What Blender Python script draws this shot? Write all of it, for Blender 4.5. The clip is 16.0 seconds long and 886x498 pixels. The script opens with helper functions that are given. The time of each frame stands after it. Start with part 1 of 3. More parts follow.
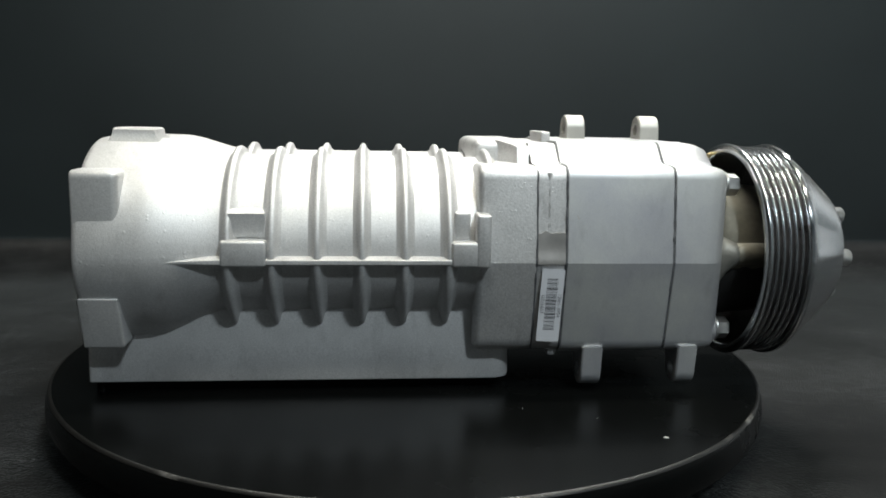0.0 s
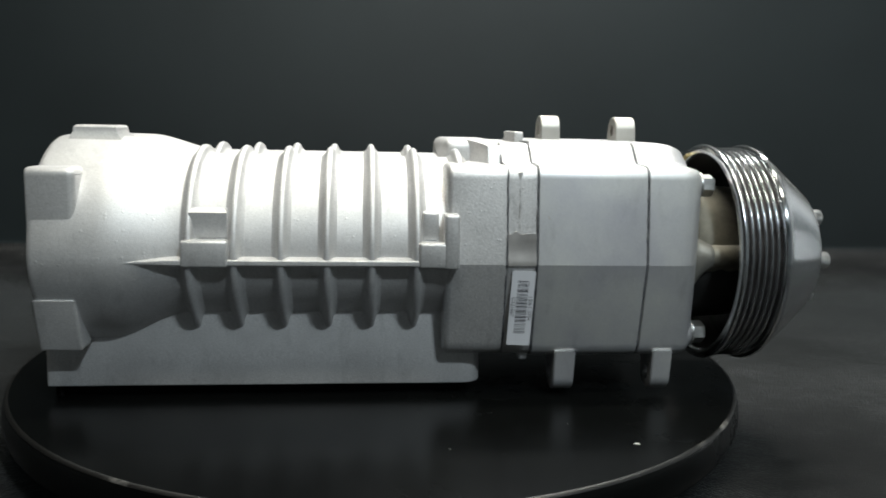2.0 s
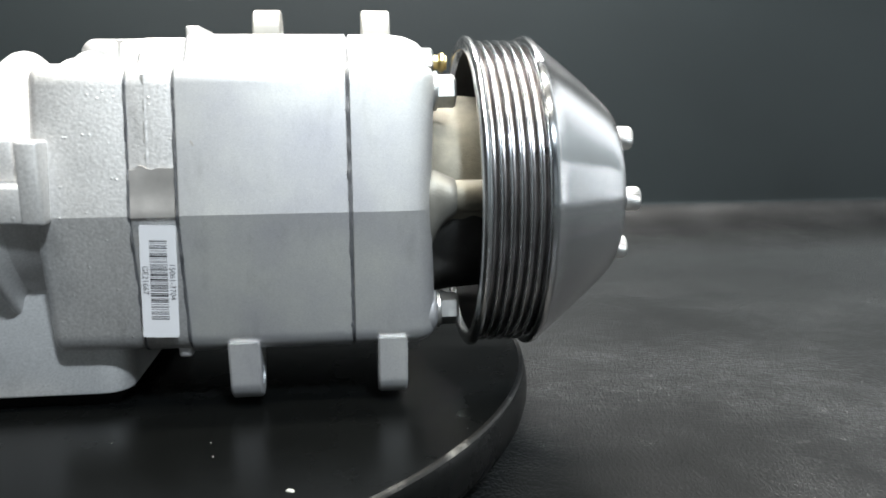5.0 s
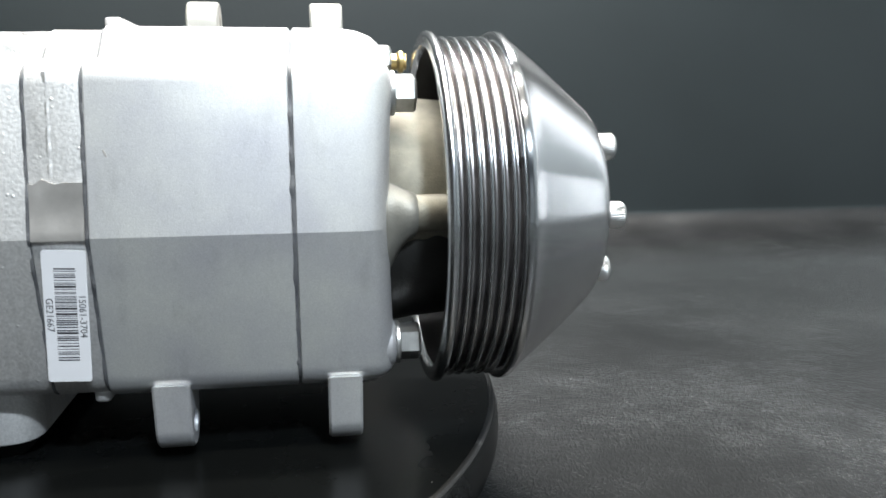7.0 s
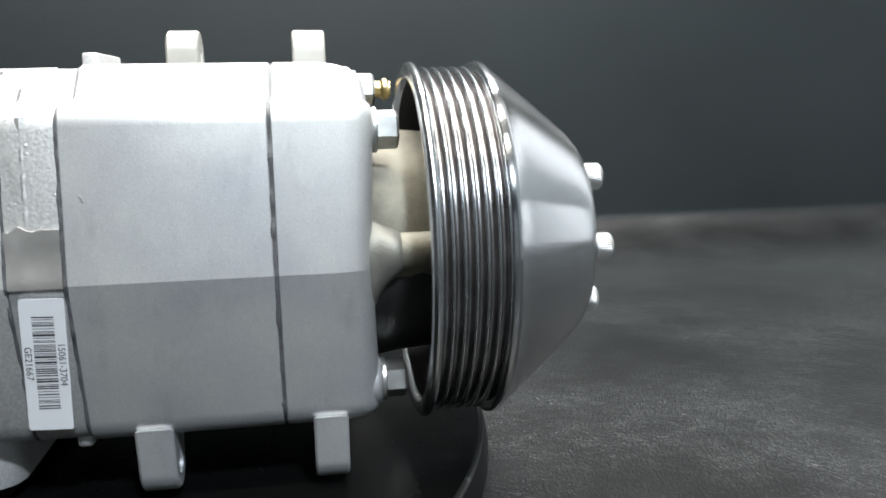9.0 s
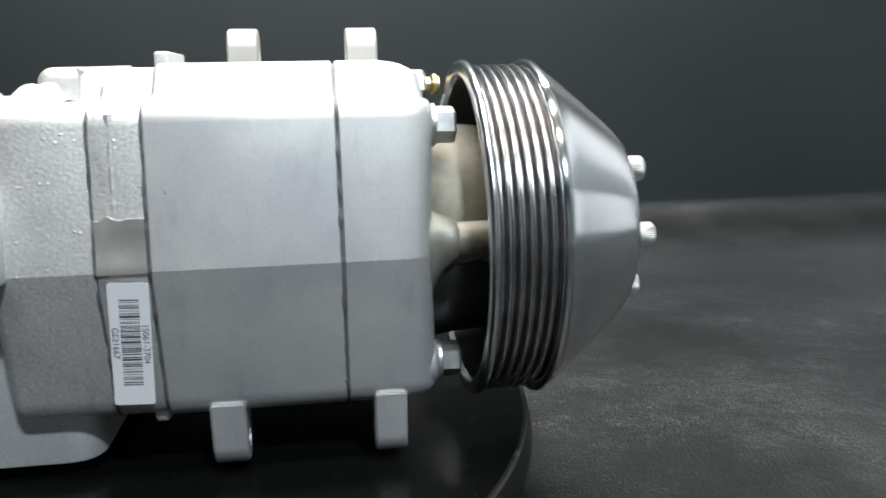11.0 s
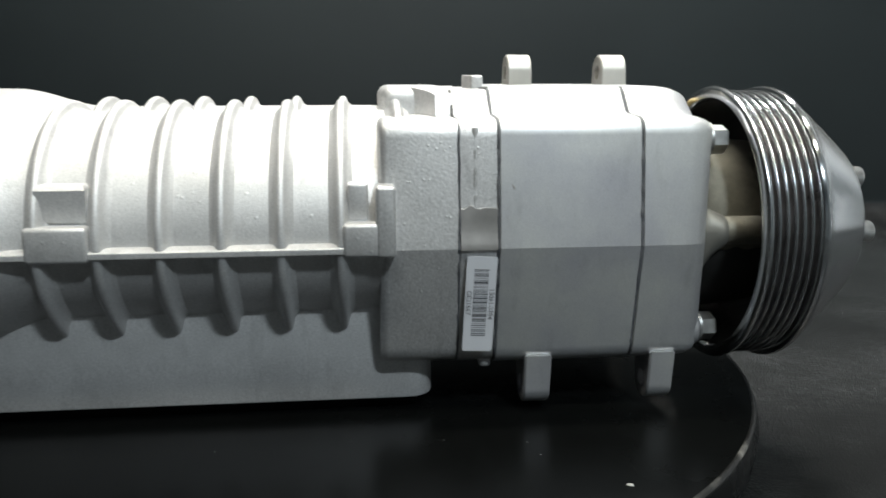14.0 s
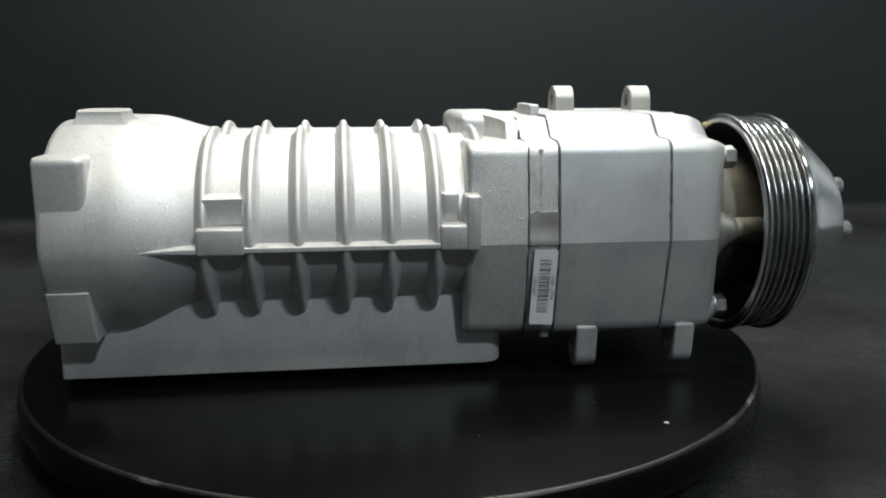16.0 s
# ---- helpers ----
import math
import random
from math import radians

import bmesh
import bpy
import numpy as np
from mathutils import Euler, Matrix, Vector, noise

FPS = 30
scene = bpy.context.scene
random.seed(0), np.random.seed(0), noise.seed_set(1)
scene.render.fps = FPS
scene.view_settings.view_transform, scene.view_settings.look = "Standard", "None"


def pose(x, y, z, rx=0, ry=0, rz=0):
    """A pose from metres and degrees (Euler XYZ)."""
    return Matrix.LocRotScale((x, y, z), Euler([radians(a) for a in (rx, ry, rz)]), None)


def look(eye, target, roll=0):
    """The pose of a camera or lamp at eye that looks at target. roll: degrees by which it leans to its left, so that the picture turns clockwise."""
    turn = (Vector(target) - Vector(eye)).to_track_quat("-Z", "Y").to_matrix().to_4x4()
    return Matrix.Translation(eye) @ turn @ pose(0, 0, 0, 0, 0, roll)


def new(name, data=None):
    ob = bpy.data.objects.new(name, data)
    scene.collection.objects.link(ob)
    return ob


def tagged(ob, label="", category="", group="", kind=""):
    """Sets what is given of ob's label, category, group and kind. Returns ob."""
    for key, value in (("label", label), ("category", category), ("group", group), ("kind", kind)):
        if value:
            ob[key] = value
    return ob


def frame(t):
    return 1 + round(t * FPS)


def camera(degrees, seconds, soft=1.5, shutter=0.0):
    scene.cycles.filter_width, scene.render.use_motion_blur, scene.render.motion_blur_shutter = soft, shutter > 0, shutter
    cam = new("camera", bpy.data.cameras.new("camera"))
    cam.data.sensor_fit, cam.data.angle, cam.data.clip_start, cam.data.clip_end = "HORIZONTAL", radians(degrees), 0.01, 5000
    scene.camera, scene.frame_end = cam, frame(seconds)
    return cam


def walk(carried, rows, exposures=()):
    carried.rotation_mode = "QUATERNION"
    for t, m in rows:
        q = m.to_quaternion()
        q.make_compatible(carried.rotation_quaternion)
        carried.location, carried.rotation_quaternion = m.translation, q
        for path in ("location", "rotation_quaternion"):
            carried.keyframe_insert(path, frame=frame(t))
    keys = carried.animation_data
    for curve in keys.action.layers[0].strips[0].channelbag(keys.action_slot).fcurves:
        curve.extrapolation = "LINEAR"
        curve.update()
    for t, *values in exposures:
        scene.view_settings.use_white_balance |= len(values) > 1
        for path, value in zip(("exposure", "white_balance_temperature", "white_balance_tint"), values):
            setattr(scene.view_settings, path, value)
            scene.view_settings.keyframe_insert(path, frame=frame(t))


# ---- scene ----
cam = camera(56.9, 16.0, soft=1.8, shutter=0.5)
METRES, EYE, TILT, LEAN, TURN = 0.51, 0.175, -9.5, 0.75, -5.5
ROWS = [
    (0.0, 0.0, 0.0, 0.0, 0.0, -0.06, -1.81),
    (0.5, 0.0007, 0.0015, 0.0004, 0.03, 0.28, -1.75),
    (1.0, 0.0025, 0.0067, -0.004, -0.04, 0.51, -1.76),
    (1.5, 0.006, 0.0114, -0.0055, -0.02, 0.66, -1.76),
    (2.0, 0.0269, 0.0189, -0.0071, -0.3, 0.61, -1.97),
    (2.5, 0.0642, 0.04, -0.0133, -0.7, 0.14, -1.81),
    (3.0, 0.1139, 0.0717, -0.0176, -0.82, -0.57, -1.31),
    (3.5, 0.1782, 0.1222, -0.0196, -0.33, -0.28, -0.31),
    (4.0, 0.2455, 0.1851, -0.0314, -1.06, -0.83, -0.08),
    (4.5, 0.2727, 0.2416, -0.0283, -0.85, -1.06, -0.19),
    (7.0, 0.2839, 0.3556, -0.0125, -3.57, -0.57, 0.08),
    (7.5, 0.2851, 0.3611, -0.0017, -3.64, -1.3, 0.4),
    (8.0, 0.2922, 0.3658, 0.0065, -3.98, -1.14, 0.51),
    (10.5, 0.2805, 0.3449, 0.0181, -3.34, -1.78, 1.3),
    (11.0, 0.2637, 0.3333, 0.0165, -2.98, -2.12, 0.8),
    (11.5, 0.2389, 0.3117, 0.0162, -2.43, -2.11, 0.45),
    (12.0, 0.2051, 0.2887, 0.0128, -1.58, -2.27, 0.24),
    (12.5, 0.1737, 0.278, 0.0127, -1.16, -2.19, 0.05),
    (13.0, 0.1398, 0.2643, 0.0113, -0.46, -2.45, -0.16),
    (13.5, 0.107, 0.2376, 0.0112, -0.22, -2.69, -0.52),
    (14.0, 0.075, 0.2003, 0.0146, -0.46, -2.52, -0.67),
    (14.5, 0.0499, 0.1531, 0.021, -0.62, -2.23, -0.91),
    (15.0, 0.0331, 0.109, 0.0256, -1.31, -1.89, -1.02),
    (15.5, 0.0067, 0.0674, 0.0232, -1.07, -1.6, -0.82),
    (16.0, -0.0071, 0.0357, 0.0161, -1.39, -2.49, -0.51),
]
walk(cam, [(t, pose(0, 0, EYE, TILT, LEAN, TURN) @ pose(METRES * x, METRES * y, METRES * z, 90 + pitch, roll, yaw)) for t, x, y, z, yaw, pitch, roll in ROWS],
     exposures=[(0.0, -0.22, 6390, 8), (2.5, -0.22, 6390, 8), (3.0, -0.04, 6370, 9), (3.5, 0.24, 6350, 10), (4.5, 0.88, 6400, 11), (7.0, 1.1, 6290, 11), (7.5, 1.02, 6290, 11), (8.2, 0.92, 6290, 11), (10.5, 0.66, 6290, 11), (12.0, 0.5, 6310, 11), (13.0, 0.3, 6350, 10), (14.5, -0.22, 6390, 8), (15.5, -0.36, 6390, 8), (16.0, -0.42, 6390, 8)])

# ---- world and lights ----
world = bpy.data.worlds.new("room_air")
scene.world = world
world.use_nodes = True
world.node_tree.nodes["Background"].inputs["Color"].default_value = (0.5, 0.56, 0.6, 1)
world.node_tree.nodes["Background"].inputs["Strength"].default_value = 0.02


def area_lamp(name, eye, target, w, h, power, colour):
    d = bpy.data.lights.new(name, "AREA")
    d.shape, d.size, d.size_y, d.energy, d.color = "RECTANGLE", w, h, power, colour
    ob = new(name, d)
    ob.matrix_world = look(eye, target)
    return ob


# two tubes over the bench, a small work lamp, two added fill lamps
area_lamp("ceiling_tube_front", (0.16, 0.02, 1.12), (0.16, 0.04, 0.0), 0.85, 0.07, 7.0, (1.0, 0.95, 0.82))
area_lamp("ceiling_tube_middle", (0.16, 0.44, 1.12), (0.16, 0.45, 0.0), 0.85, 0.07, 7.5, (1.0, 0.95, 0.82))
area_lamp("work_lamp", (0.42, -0.56, 1.12), (0.20, 0.40, 0.10), 0.14, 0.08, 11.6, (0.84, 0.94, 1.0))
# unseen fill, added to brighten the far end of the table
area_lamp("rear_fill_lamp", (0.20, 0.81, 0.86), (0.20, 0.83, 0.0), 0.65, 0.07, 10.6, (1.0, 0.985, 0.94))

# dim cool fill, added to lift the upright front faces
area_lamp("front_fill_lamp", (0.0, -1.45, 0.62), (-0.05, 0.4, 0.10), 1.3, 0.6, 0.25, (0.80, 0.90, 1.0))

# bright window and a slim light further along the bench
area_lamp("side_window", (1.02, 0.84, 0.44), (0.24, 0.42, 0.12), 0.30, 0.70, 0.58, (0.95, 0.98, 1.0))
area_lamp("side_light", (1.02, 0.56, 0.13), (0.24, 0.42, 0.11), 0.035, 0.2, 0.11, (0.95, 0.98, 1.0))

# ---- materials ----
def material(name, colour, rough, metal=0.0, grain=900.0, bump=0.2, dist=0.0003, vary=0.12, stain=14.0, coat=0.0, specular=0.5, rough_vary=0.08, speckle=0.0):
    """Two scales of variation: fine grain in the relief, broad stains in colour and roughness."""
    m = bpy.data.materials.new(name)
    m.use_nodes = True
    nt = m.node_tree
    b = nt.nodes["Principled BSDF"]
    tc = nt.nodes.new("ShaderNodeTexCoord")
    big = nt.nodes.new("ShaderNodeTexNoise")
    big.inputs["Scale"].default_value, big.inputs["Detail"].default_value, big.inputs["Roughness"].default_value = stain, 6, 0.6
    fine = nt.nodes.new("ShaderNodeTexNoise")
    fine.inputs["Scale"].default_value, fine.inputs["Detail"].default_value = grain, 3
    for n in (big, fine):
        nt.links.new(tc.outputs["Object"], n.inputs["Vector"])
    ramp = nt.nodes.new("ShaderNodeValToRGB")
    ramp.color_ramp.elements[0].position, ramp.color_ramp.elements[1].position = 0.3, 0.7
    ramp.color_ramp.elements[0].color = (*[c * (1 - vary) for c in colour], 1)
    ramp.color_ramp.elements[1].color = (*[min(1, c * (1 + vary)) for c in colour], 1)
    nt.links.new(big.outputs["Fac"], ramp.inputs["Fac"])
    speck = nt.nodes.new("ShaderNodeMapRange")
    speck.inputs["From Min"].default_value, speck.inputs["From Max"].default_value = 0.3, 0.7
    speck.inputs["To Min"].default_value, speck.inputs["To Max"].default_value = 1 - speckle, 1.0
    nt.links.new(fine.outputs["Fac"], speck.inputs["Value"])
    tint = nt.nodes.new("ShaderNodeMix")
    tint.data_type, tint.blend_type = "RGBA", "MULTIPLY"
    tint.inputs["Factor"].default_value = 1.0
    nt.links.new(ramp.outputs["Color"], tint.inputs[6])
    nt.links.new(speck.outputs["Result"], tint.inputs[7])
    nt.links.new(tint.outputs[2], b.inputs["Base Color"])
    mr = nt.nodes.new("ShaderNodeMapRange")
    mr.inputs["To Min"].default_value, mr.inputs["To Max"].default_value = max(0.02, rough - rough_vary), min(1, rough + rough_vary)
    nt.links.new(big.outputs["Fac"], mr.inputs["Value"])
    nt.links.new(mr.outputs["Result"], b.inputs["Roughness"])
    bp = nt.nodes.new("ShaderNodeBump")
    bp.inputs["Strength"].default_value, bp.inputs["Distance"].default_value = bump, dist
    nt.links.new(fine.outputs["Fac"], bp.inputs["Height"])
    nt.links.new(bp.outputs["Normal"], b.inputs["Normal"])
    b.inputs["Metallic"].default_value = metal
    b.inputs["Coat Weight"].default_value = coat
    b.inputs["Specular IOR Level"].default_value = specular
    return m


def leather(name, colour, rough):
    """Dark leatherette: pebbled cells, long creases and pale scuffs."""
    m = material(name, colour, rough, 0.0, 500, 0.0, 0.0005, 0.6, 9.0)
    nt = m.node_tree
    b = nt.nodes["Principled BSDF"]
    tc = nt.nodes["Texture Coordinate"]
    vor = nt.nodes.new("ShaderNodeTexVoronoi")
    vor.feature, vor.inputs["Scale"].default_value = "DISTANCE_TO_EDGE", 430
    warp = nt.nodes.new("ShaderNodeTexNoise")
    warp.inputs["Scale"].default_value, warp.inputs["Detail"].default_value = 60, 4
    mixv = nt.nodes.new("ShaderNodeMix")
    mixv.data_type = "VECTOR"
    mixv.inputs["Factor"].default_value = 0.012
    grainway = nt.nodes.new("ShaderNodeMapping")
    grainway.inputs["Scale"].default_value, grainway.inputs["Rotation"].default_value = (1.25, 0.8, 1.0), (0, 0, 0.3)
    nt.links.new(tc.outputs["Object"], grainway.inputs["Vector"])
    nt.links.new(tc.outputs["Object"], warp.inputs["Vector"])
    nt.links.new(grainway.outputs["Vector"], mixv.inputs[4])
    nt.links.new(warp.outputs["Color"], mixv.inputs[5])
    nt.links.new(mixv.outputs[1], vor.inputs["Vector"])
    cells = nt.nodes.new("ShaderNodeMapRange")
    cells.inputs["From Max"].default_value = 0.25
    nt.links.new(vor.outputs["Distance"], cells.inputs["Value"])
    wide = nt.nodes.new("ShaderNodeTexNoise")
    wide.inputs["Scale"].default_value, wide.inputs["Detail"].default_value, wide.inputs["Distortion"].default_value = 28, 8, 1.2
    nt.links.new(tc.outputs["Object"], wide.inputs["Vector"])
    add = nt.nodes.new("ShaderNodeMath")
    add.operation = "MULTIPLY_ADD"
    add.inputs[1].default_value = 0.8
    nt.links.new(wide.outputs["Fac"], add.inputs[0])
    nt.links.new(cells.outputs["Result"], add.inputs[2])
    bp = nt.nodes["Bump"]
    bp.inputs["Strength"].default_value, bp.inputs["Distance"].default_value = 0.34, 0.0006
    nt.links.new(add.outputs[0], bp.inputs["Height"])
    patch = nt.nodes.new("ShaderNodeMapRange")
    patch.inputs["From Min"].default_value, patch.inputs["From Max"].default_value = 0.36, 0.66
    patch.inputs["To Min"].default_value, patch.inputs["To Max"].default_value = 0.12, 0.52
    nt.links.new(nt.nodes["Noise Texture"].outputs["Fac"], patch.inputs["Value"])
    nt.links.new(patch.outputs["Result"], bp.inputs["Strength"])
    b.inputs["Specular IOR Level"].default_value = 0.43
    return m


def pitted(m, scale, depth):
    """Adds scattered small lumps, as sand casting leaves them, to the relief."""
    nt = m.node_tree
    vor = nt.nodes.new("ShaderNodeTexVoronoi")
    vor.inputs["Scale"].default_value = scale
    nt.links.new(nt.nodes["Texture Coordinate"].outputs["Object"], vor.inputs["Vector"])
    spot = nt.nodes.new("ShaderNodeMapRange")
    spot.inputs["From Min"].default_value, spot.inputs["From Max"].default_value = 0.32, 0.05
    nt.links.new(vor.outputs["Distance"], spot.inputs["Value"])
    gate = nt.nodes.new("ShaderNodeMath")
    gate.operation = "GREATER_THAN"
    gate.inputs[1].default_value = 0.80
    nt.links.new(vor.outputs["Color"], gate.inputs[0])
    mul = nt.nodes.new("ShaderNodeMath")
    mul.operation = "MULTIPLY"
    nt.links.new(spot.outputs["Result"], mul.inputs[0])
    nt.links.new(gate.outputs[0], mul.inputs[1])
    bp = nt.nodes.new("ShaderNodeBump")
    bp.inputs["Strength"].default_value, bp.inputs["Distance"].default_value = 0.8, depth
    nt.links.new(mul.outputs[0], bp.inputs["Height"])
    nt.links.new(nt.nodes["Bump"].outputs["Normal"], bp.inputs["Normal"])
    nt.links.new(bp.outputs["Normal"], nt.nodes["Principled BSDF"].inputs["Normal"])
    return m


def sheen(m, weight, rough, tint):
    b = m.node_tree.nodes["Principled BSDF"]
    b.inputs["Sheen Weight"].default_value, b.inputs["Sheen Roughness"].default_value = weight, rough
    b.inputs["Sheen Tint"].default_value = (*tint, 1)
    return m


CAST = pitted(material("cast_aluminium", (0.70, 0.695, 0.69), 0.57, 0.66, 1400, 0.27, 0.0003, 0.11, 24, speckle=0.2), 400, 0.00013)
ROUGH_CAST = pitted(material("rough_cast_aluminium", (0.68, 0.675, 0.67), 0.52, 0.70, 1000, 0.28, 0.0004, 0.10, 28, speckle=0.22), 640, 0.00016)
BLASTED = material("blasted_aluminium", (0.68, 0.69, 0.68), 0.49, 0.68, 2400, 0.22, 0.00018, 0.10, 26, speckle=0.16)
for el, tone in zip(BLASTED.node_tree.nodes["Color Ramp"].color_ramp.elements, ((0.555, 0.56, 0.60), (0.715, 0.725, 0.70))):
    el.color = (*tone, 1)


def smudged(m, amount):
    """Faint upright rub marks and finger smudges."""
    nt = m.node_tree
    mp = nt.nodes.new("ShaderNodeMapping")
    mp.inputs["Scale"].default_value = (1.0, 1.0, 0.35)
    nt.links.new(nt.nodes["Texture Coordinate"].outputs["Object"], mp.inputs["Vector"])
    tex = nt.nodes.new("ShaderNodeTexNoise")
    tex.inputs["Scale"].default_value, tex.inputs["Detail"].default_value, tex.inputs["Roughness"].default_value = 95, 7, 0.65
    nt.links.new(mp.outputs["Vector"], tex.inputs["Vector"])
    mr = nt.nodes.new("ShaderNodeMapRange")
    mr.inputs["From Min"].default_value, mr.inputs["From Max"].default_value = 0.56, 0.72
    mr.inputs["To Min"].default_value, mr.inputs["To Max"].default_value = 1.0, 1.0 - amount
    nt.links.new(tex.outputs["Fac"], mr.inputs["Value"])
    mix = nt.nodes.new("ShaderNodeMix")
    mix.data_type, mix.blend_type = "RGBA", "MULTIPLY"
    mix.inputs["Factor"].default_value = 1.0
    b = nt.nodes["Principled BSDF"]
    nt.links.new(b.inputs["Base Color"].links[0].from_socket, mix.inputs[6])
    nt.links.new(mr.outputs["Result"], mix.inputs[7])
    nt.links.new(mix.outputs[2], b.inputs["Base Color"])
    return m


smudged(BLASTED, 0.13)
smudged(CAST, 0.17)
smudged(ROUGH_CAST, 0.25)
MACHINED = material("machined_aluminium", (0.52, 0.50, 0.48), 0.38, 0.8, 900, 0.1, 0.0002, 0.15, 90)
# dull casting, with the pulley's shade darkened into its colour
SNOUT = material("dull_shaded_aluminium", (0.19, 0.178, 0.142), 0.55, 0.4, 1500, 0.3, 0.0005, 0.5, 55)
# stands in for the shade under the snout
SHADE_BLACK = material("black_shade_casting", (0.02, 0.02, 0.019), 0.5, 0.1, 1200, 0.3, 0.0004, 0.4, 60)
SEALANT = material("grey_sealant", (0.085, 0.087, 0.093), 0.5, 0.0, 500, 0.5, 0.0005, 0.3, 120)
def turned(m, amount):
    """Circular tool marks round the x axis stretch the highlights."""
    nt = m.node_tree
    t = nt.nodes.new("ShaderNodeTangent")
    t.direction_type, t.axis = "RADIAL", "X"
    b = nt.nodes["Principled BSDF"]
    b.inputs["Anisotropic"].default_value, b.inputs["Anisotropic Rotation"].default_value = amount, 0.25
    nt.links.new(t.outputs["Tangent"], b.inputs["Tangent"])
    return m


STEEL = material("polished_steel", (0.66, 0.67, 0.68), 0.21, 1.0, 300, 0.0, 0.0002, 0.06, 40, rough_vary=0.04)
TURNED = turned(material("turned_steel", (0.56, 0.57, 0.58), 0.21, 1.0, 600, 0.0, 0.0002, 0.10, 25, rough_vary=0.04), 0.9)
# near black, so the pulley's hollow reads as unlit
SHADED_STEEL = material("shaded_bore_steel", (0.015, 0.015, 0.015), 0.7, 0.2, 500, 0.1, 0.0002, 0.2, 60)
BUFF = smudged(material("buff_aluminium", (0.47, 0.455, 0.42), 0.48, 0.65, 1800, 0.2, 0.0002, 0.12, 40), 0.2)
GREY_CAST = material("grey_cast_aluminium", (0.24, 0.235, 0.21), 0.55, 0.5, 1400, 0.25, 0.0004, 0.3, 60)
GROOVE_STEEL = material("dark_groove_steel", (0.23, 0.22, 0.22), 0.30, 0.9, 700, 0.05, 0.0002, 0.3, 90)
ZINC = material("zinc_plated_steel", (0.58, 0.58, 0.57), 0.33, 0.95, 900, 0.1, 0.0002, 0.2, 160)
BRASS = material("brass", (0.58, 0.46, 0.22), 0.32, 1.0, 700, 0.1, 0.0002, 0.2, 140)
PAPER = material("white_label_paper", (0.60, 0.61, 0.64), 0.45, 0.0, 800, 0.05, 0.0001, 0.03, 90)
INK = material("black_print", (0.03, 0.03, 0.035), 0.5, 0.0, 800, 0.0, 0.0001, 0.1, 90)
LACQUER = material("black_satin_lacquer", (0.0027, 0.003, 0.003), 0.26, 0.0, 1200, 0.06, 0.0002, 0.35, 9, rough_vary=0.06, specular=0.11)
WORN = material("worn_lacquer_edge", (0.17, 0.165, 0.155), 0.4, 0.0, 1500, 0.5, 0.0004, 0.95, 45)
for el, at in zip(WORN.node_tree.nodes["Color Ramp"].color_ramp.elements, (0.58, 0.78)):
    el.position = at
RUBBER = material("black_rubber", (0.004, 0.004, 0.004), 0.85, 0.0, 700, 0.2, 0.0003, 0.2, 40, specular=0.2)
CHIP = material("pale_paint_chip", (0.7, 0.68, 0.64), 0.6, 0.0, 900, 0.2, 0.0002, 0.1, 300)
TABLE = sheen(leather("dark_leatherette_table", (0.0042, 0.0046, 0.0048), 0.42), 0.75, 0.24, (0.9, 0.95, 0.95))
BACKDROP = material("dark_cloth_backdrop", (0.0088, 0.0135, 0.0151), 0.55, 0.0, 260, 0.15, 0.0004, 0.22, 4, specular=0.42)
# tones of the unseen room, chosen for bounce and fill
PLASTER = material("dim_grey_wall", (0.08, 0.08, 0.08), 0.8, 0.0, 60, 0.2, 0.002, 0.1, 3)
COOL_FILL_PLASTER = material("pale_blue_fill_wall", (0.42, 0.48, 0.53), 0.8, 0.0, 60, 0.2, 0.002, 0.1, 3)
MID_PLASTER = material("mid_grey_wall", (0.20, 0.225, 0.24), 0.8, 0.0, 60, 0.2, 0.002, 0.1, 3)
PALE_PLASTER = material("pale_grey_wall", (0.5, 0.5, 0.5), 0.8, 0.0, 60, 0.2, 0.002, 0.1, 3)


# ---- mesh helpers ----
def part(name, bm, mat, parent=None, label="", smooth=40.0):
    """Links a bmesh as one mesh object, under a thing or a part."""
    bmesh.ops.recalc_face_normals(bm, faces=bm.faces)
    if smooth:
        for fc in bm.faces:
            fc.smooth = True
        for e in bm.edges:
            if len(e.link_faces) == 2 and e.calc_face_angle(0) > radians(smooth):
                e.smooth = False
    me = bpy.data.meshes.new(name)
    bm.to_mesh(me)
    bm.free()
    me.materials.append(mat)
    ob = new(name, me)
    if parent:
        ob.parent = parent
    if label:
        tagged(ob, label)
    return ob


def loft(rings, cap=True, closed=True):
    """Joins rings of equally many points into a skin, with end caps."""
    bm = bmesh.new()
    rows = [[bm.verts.new(p) for p in r] for r in rings]
    n = len(rows[0])
    for a, b in zip(rows, rows[1:]):
        for i in range(n if closed else n - 1):
            j = (i + 1) % n
            bm.faces.new((a[i], a[j], b[j], b[i]))
    if cap:
        bm.faces.new(rows[0][::-1])
        bm.faces.new(rows[-1])
    return bm


def revolve(profile, y, z, n=64, cap=True):
    """Turns (x, radius) pairs round the line along x through y, z."""
    return loft([[(x, y + r * math.cos(2 * math.pi * i / n), z + r * math.sin(2 * math.pi * i / n)) for i in range(n)] for x, r in profile], cap)


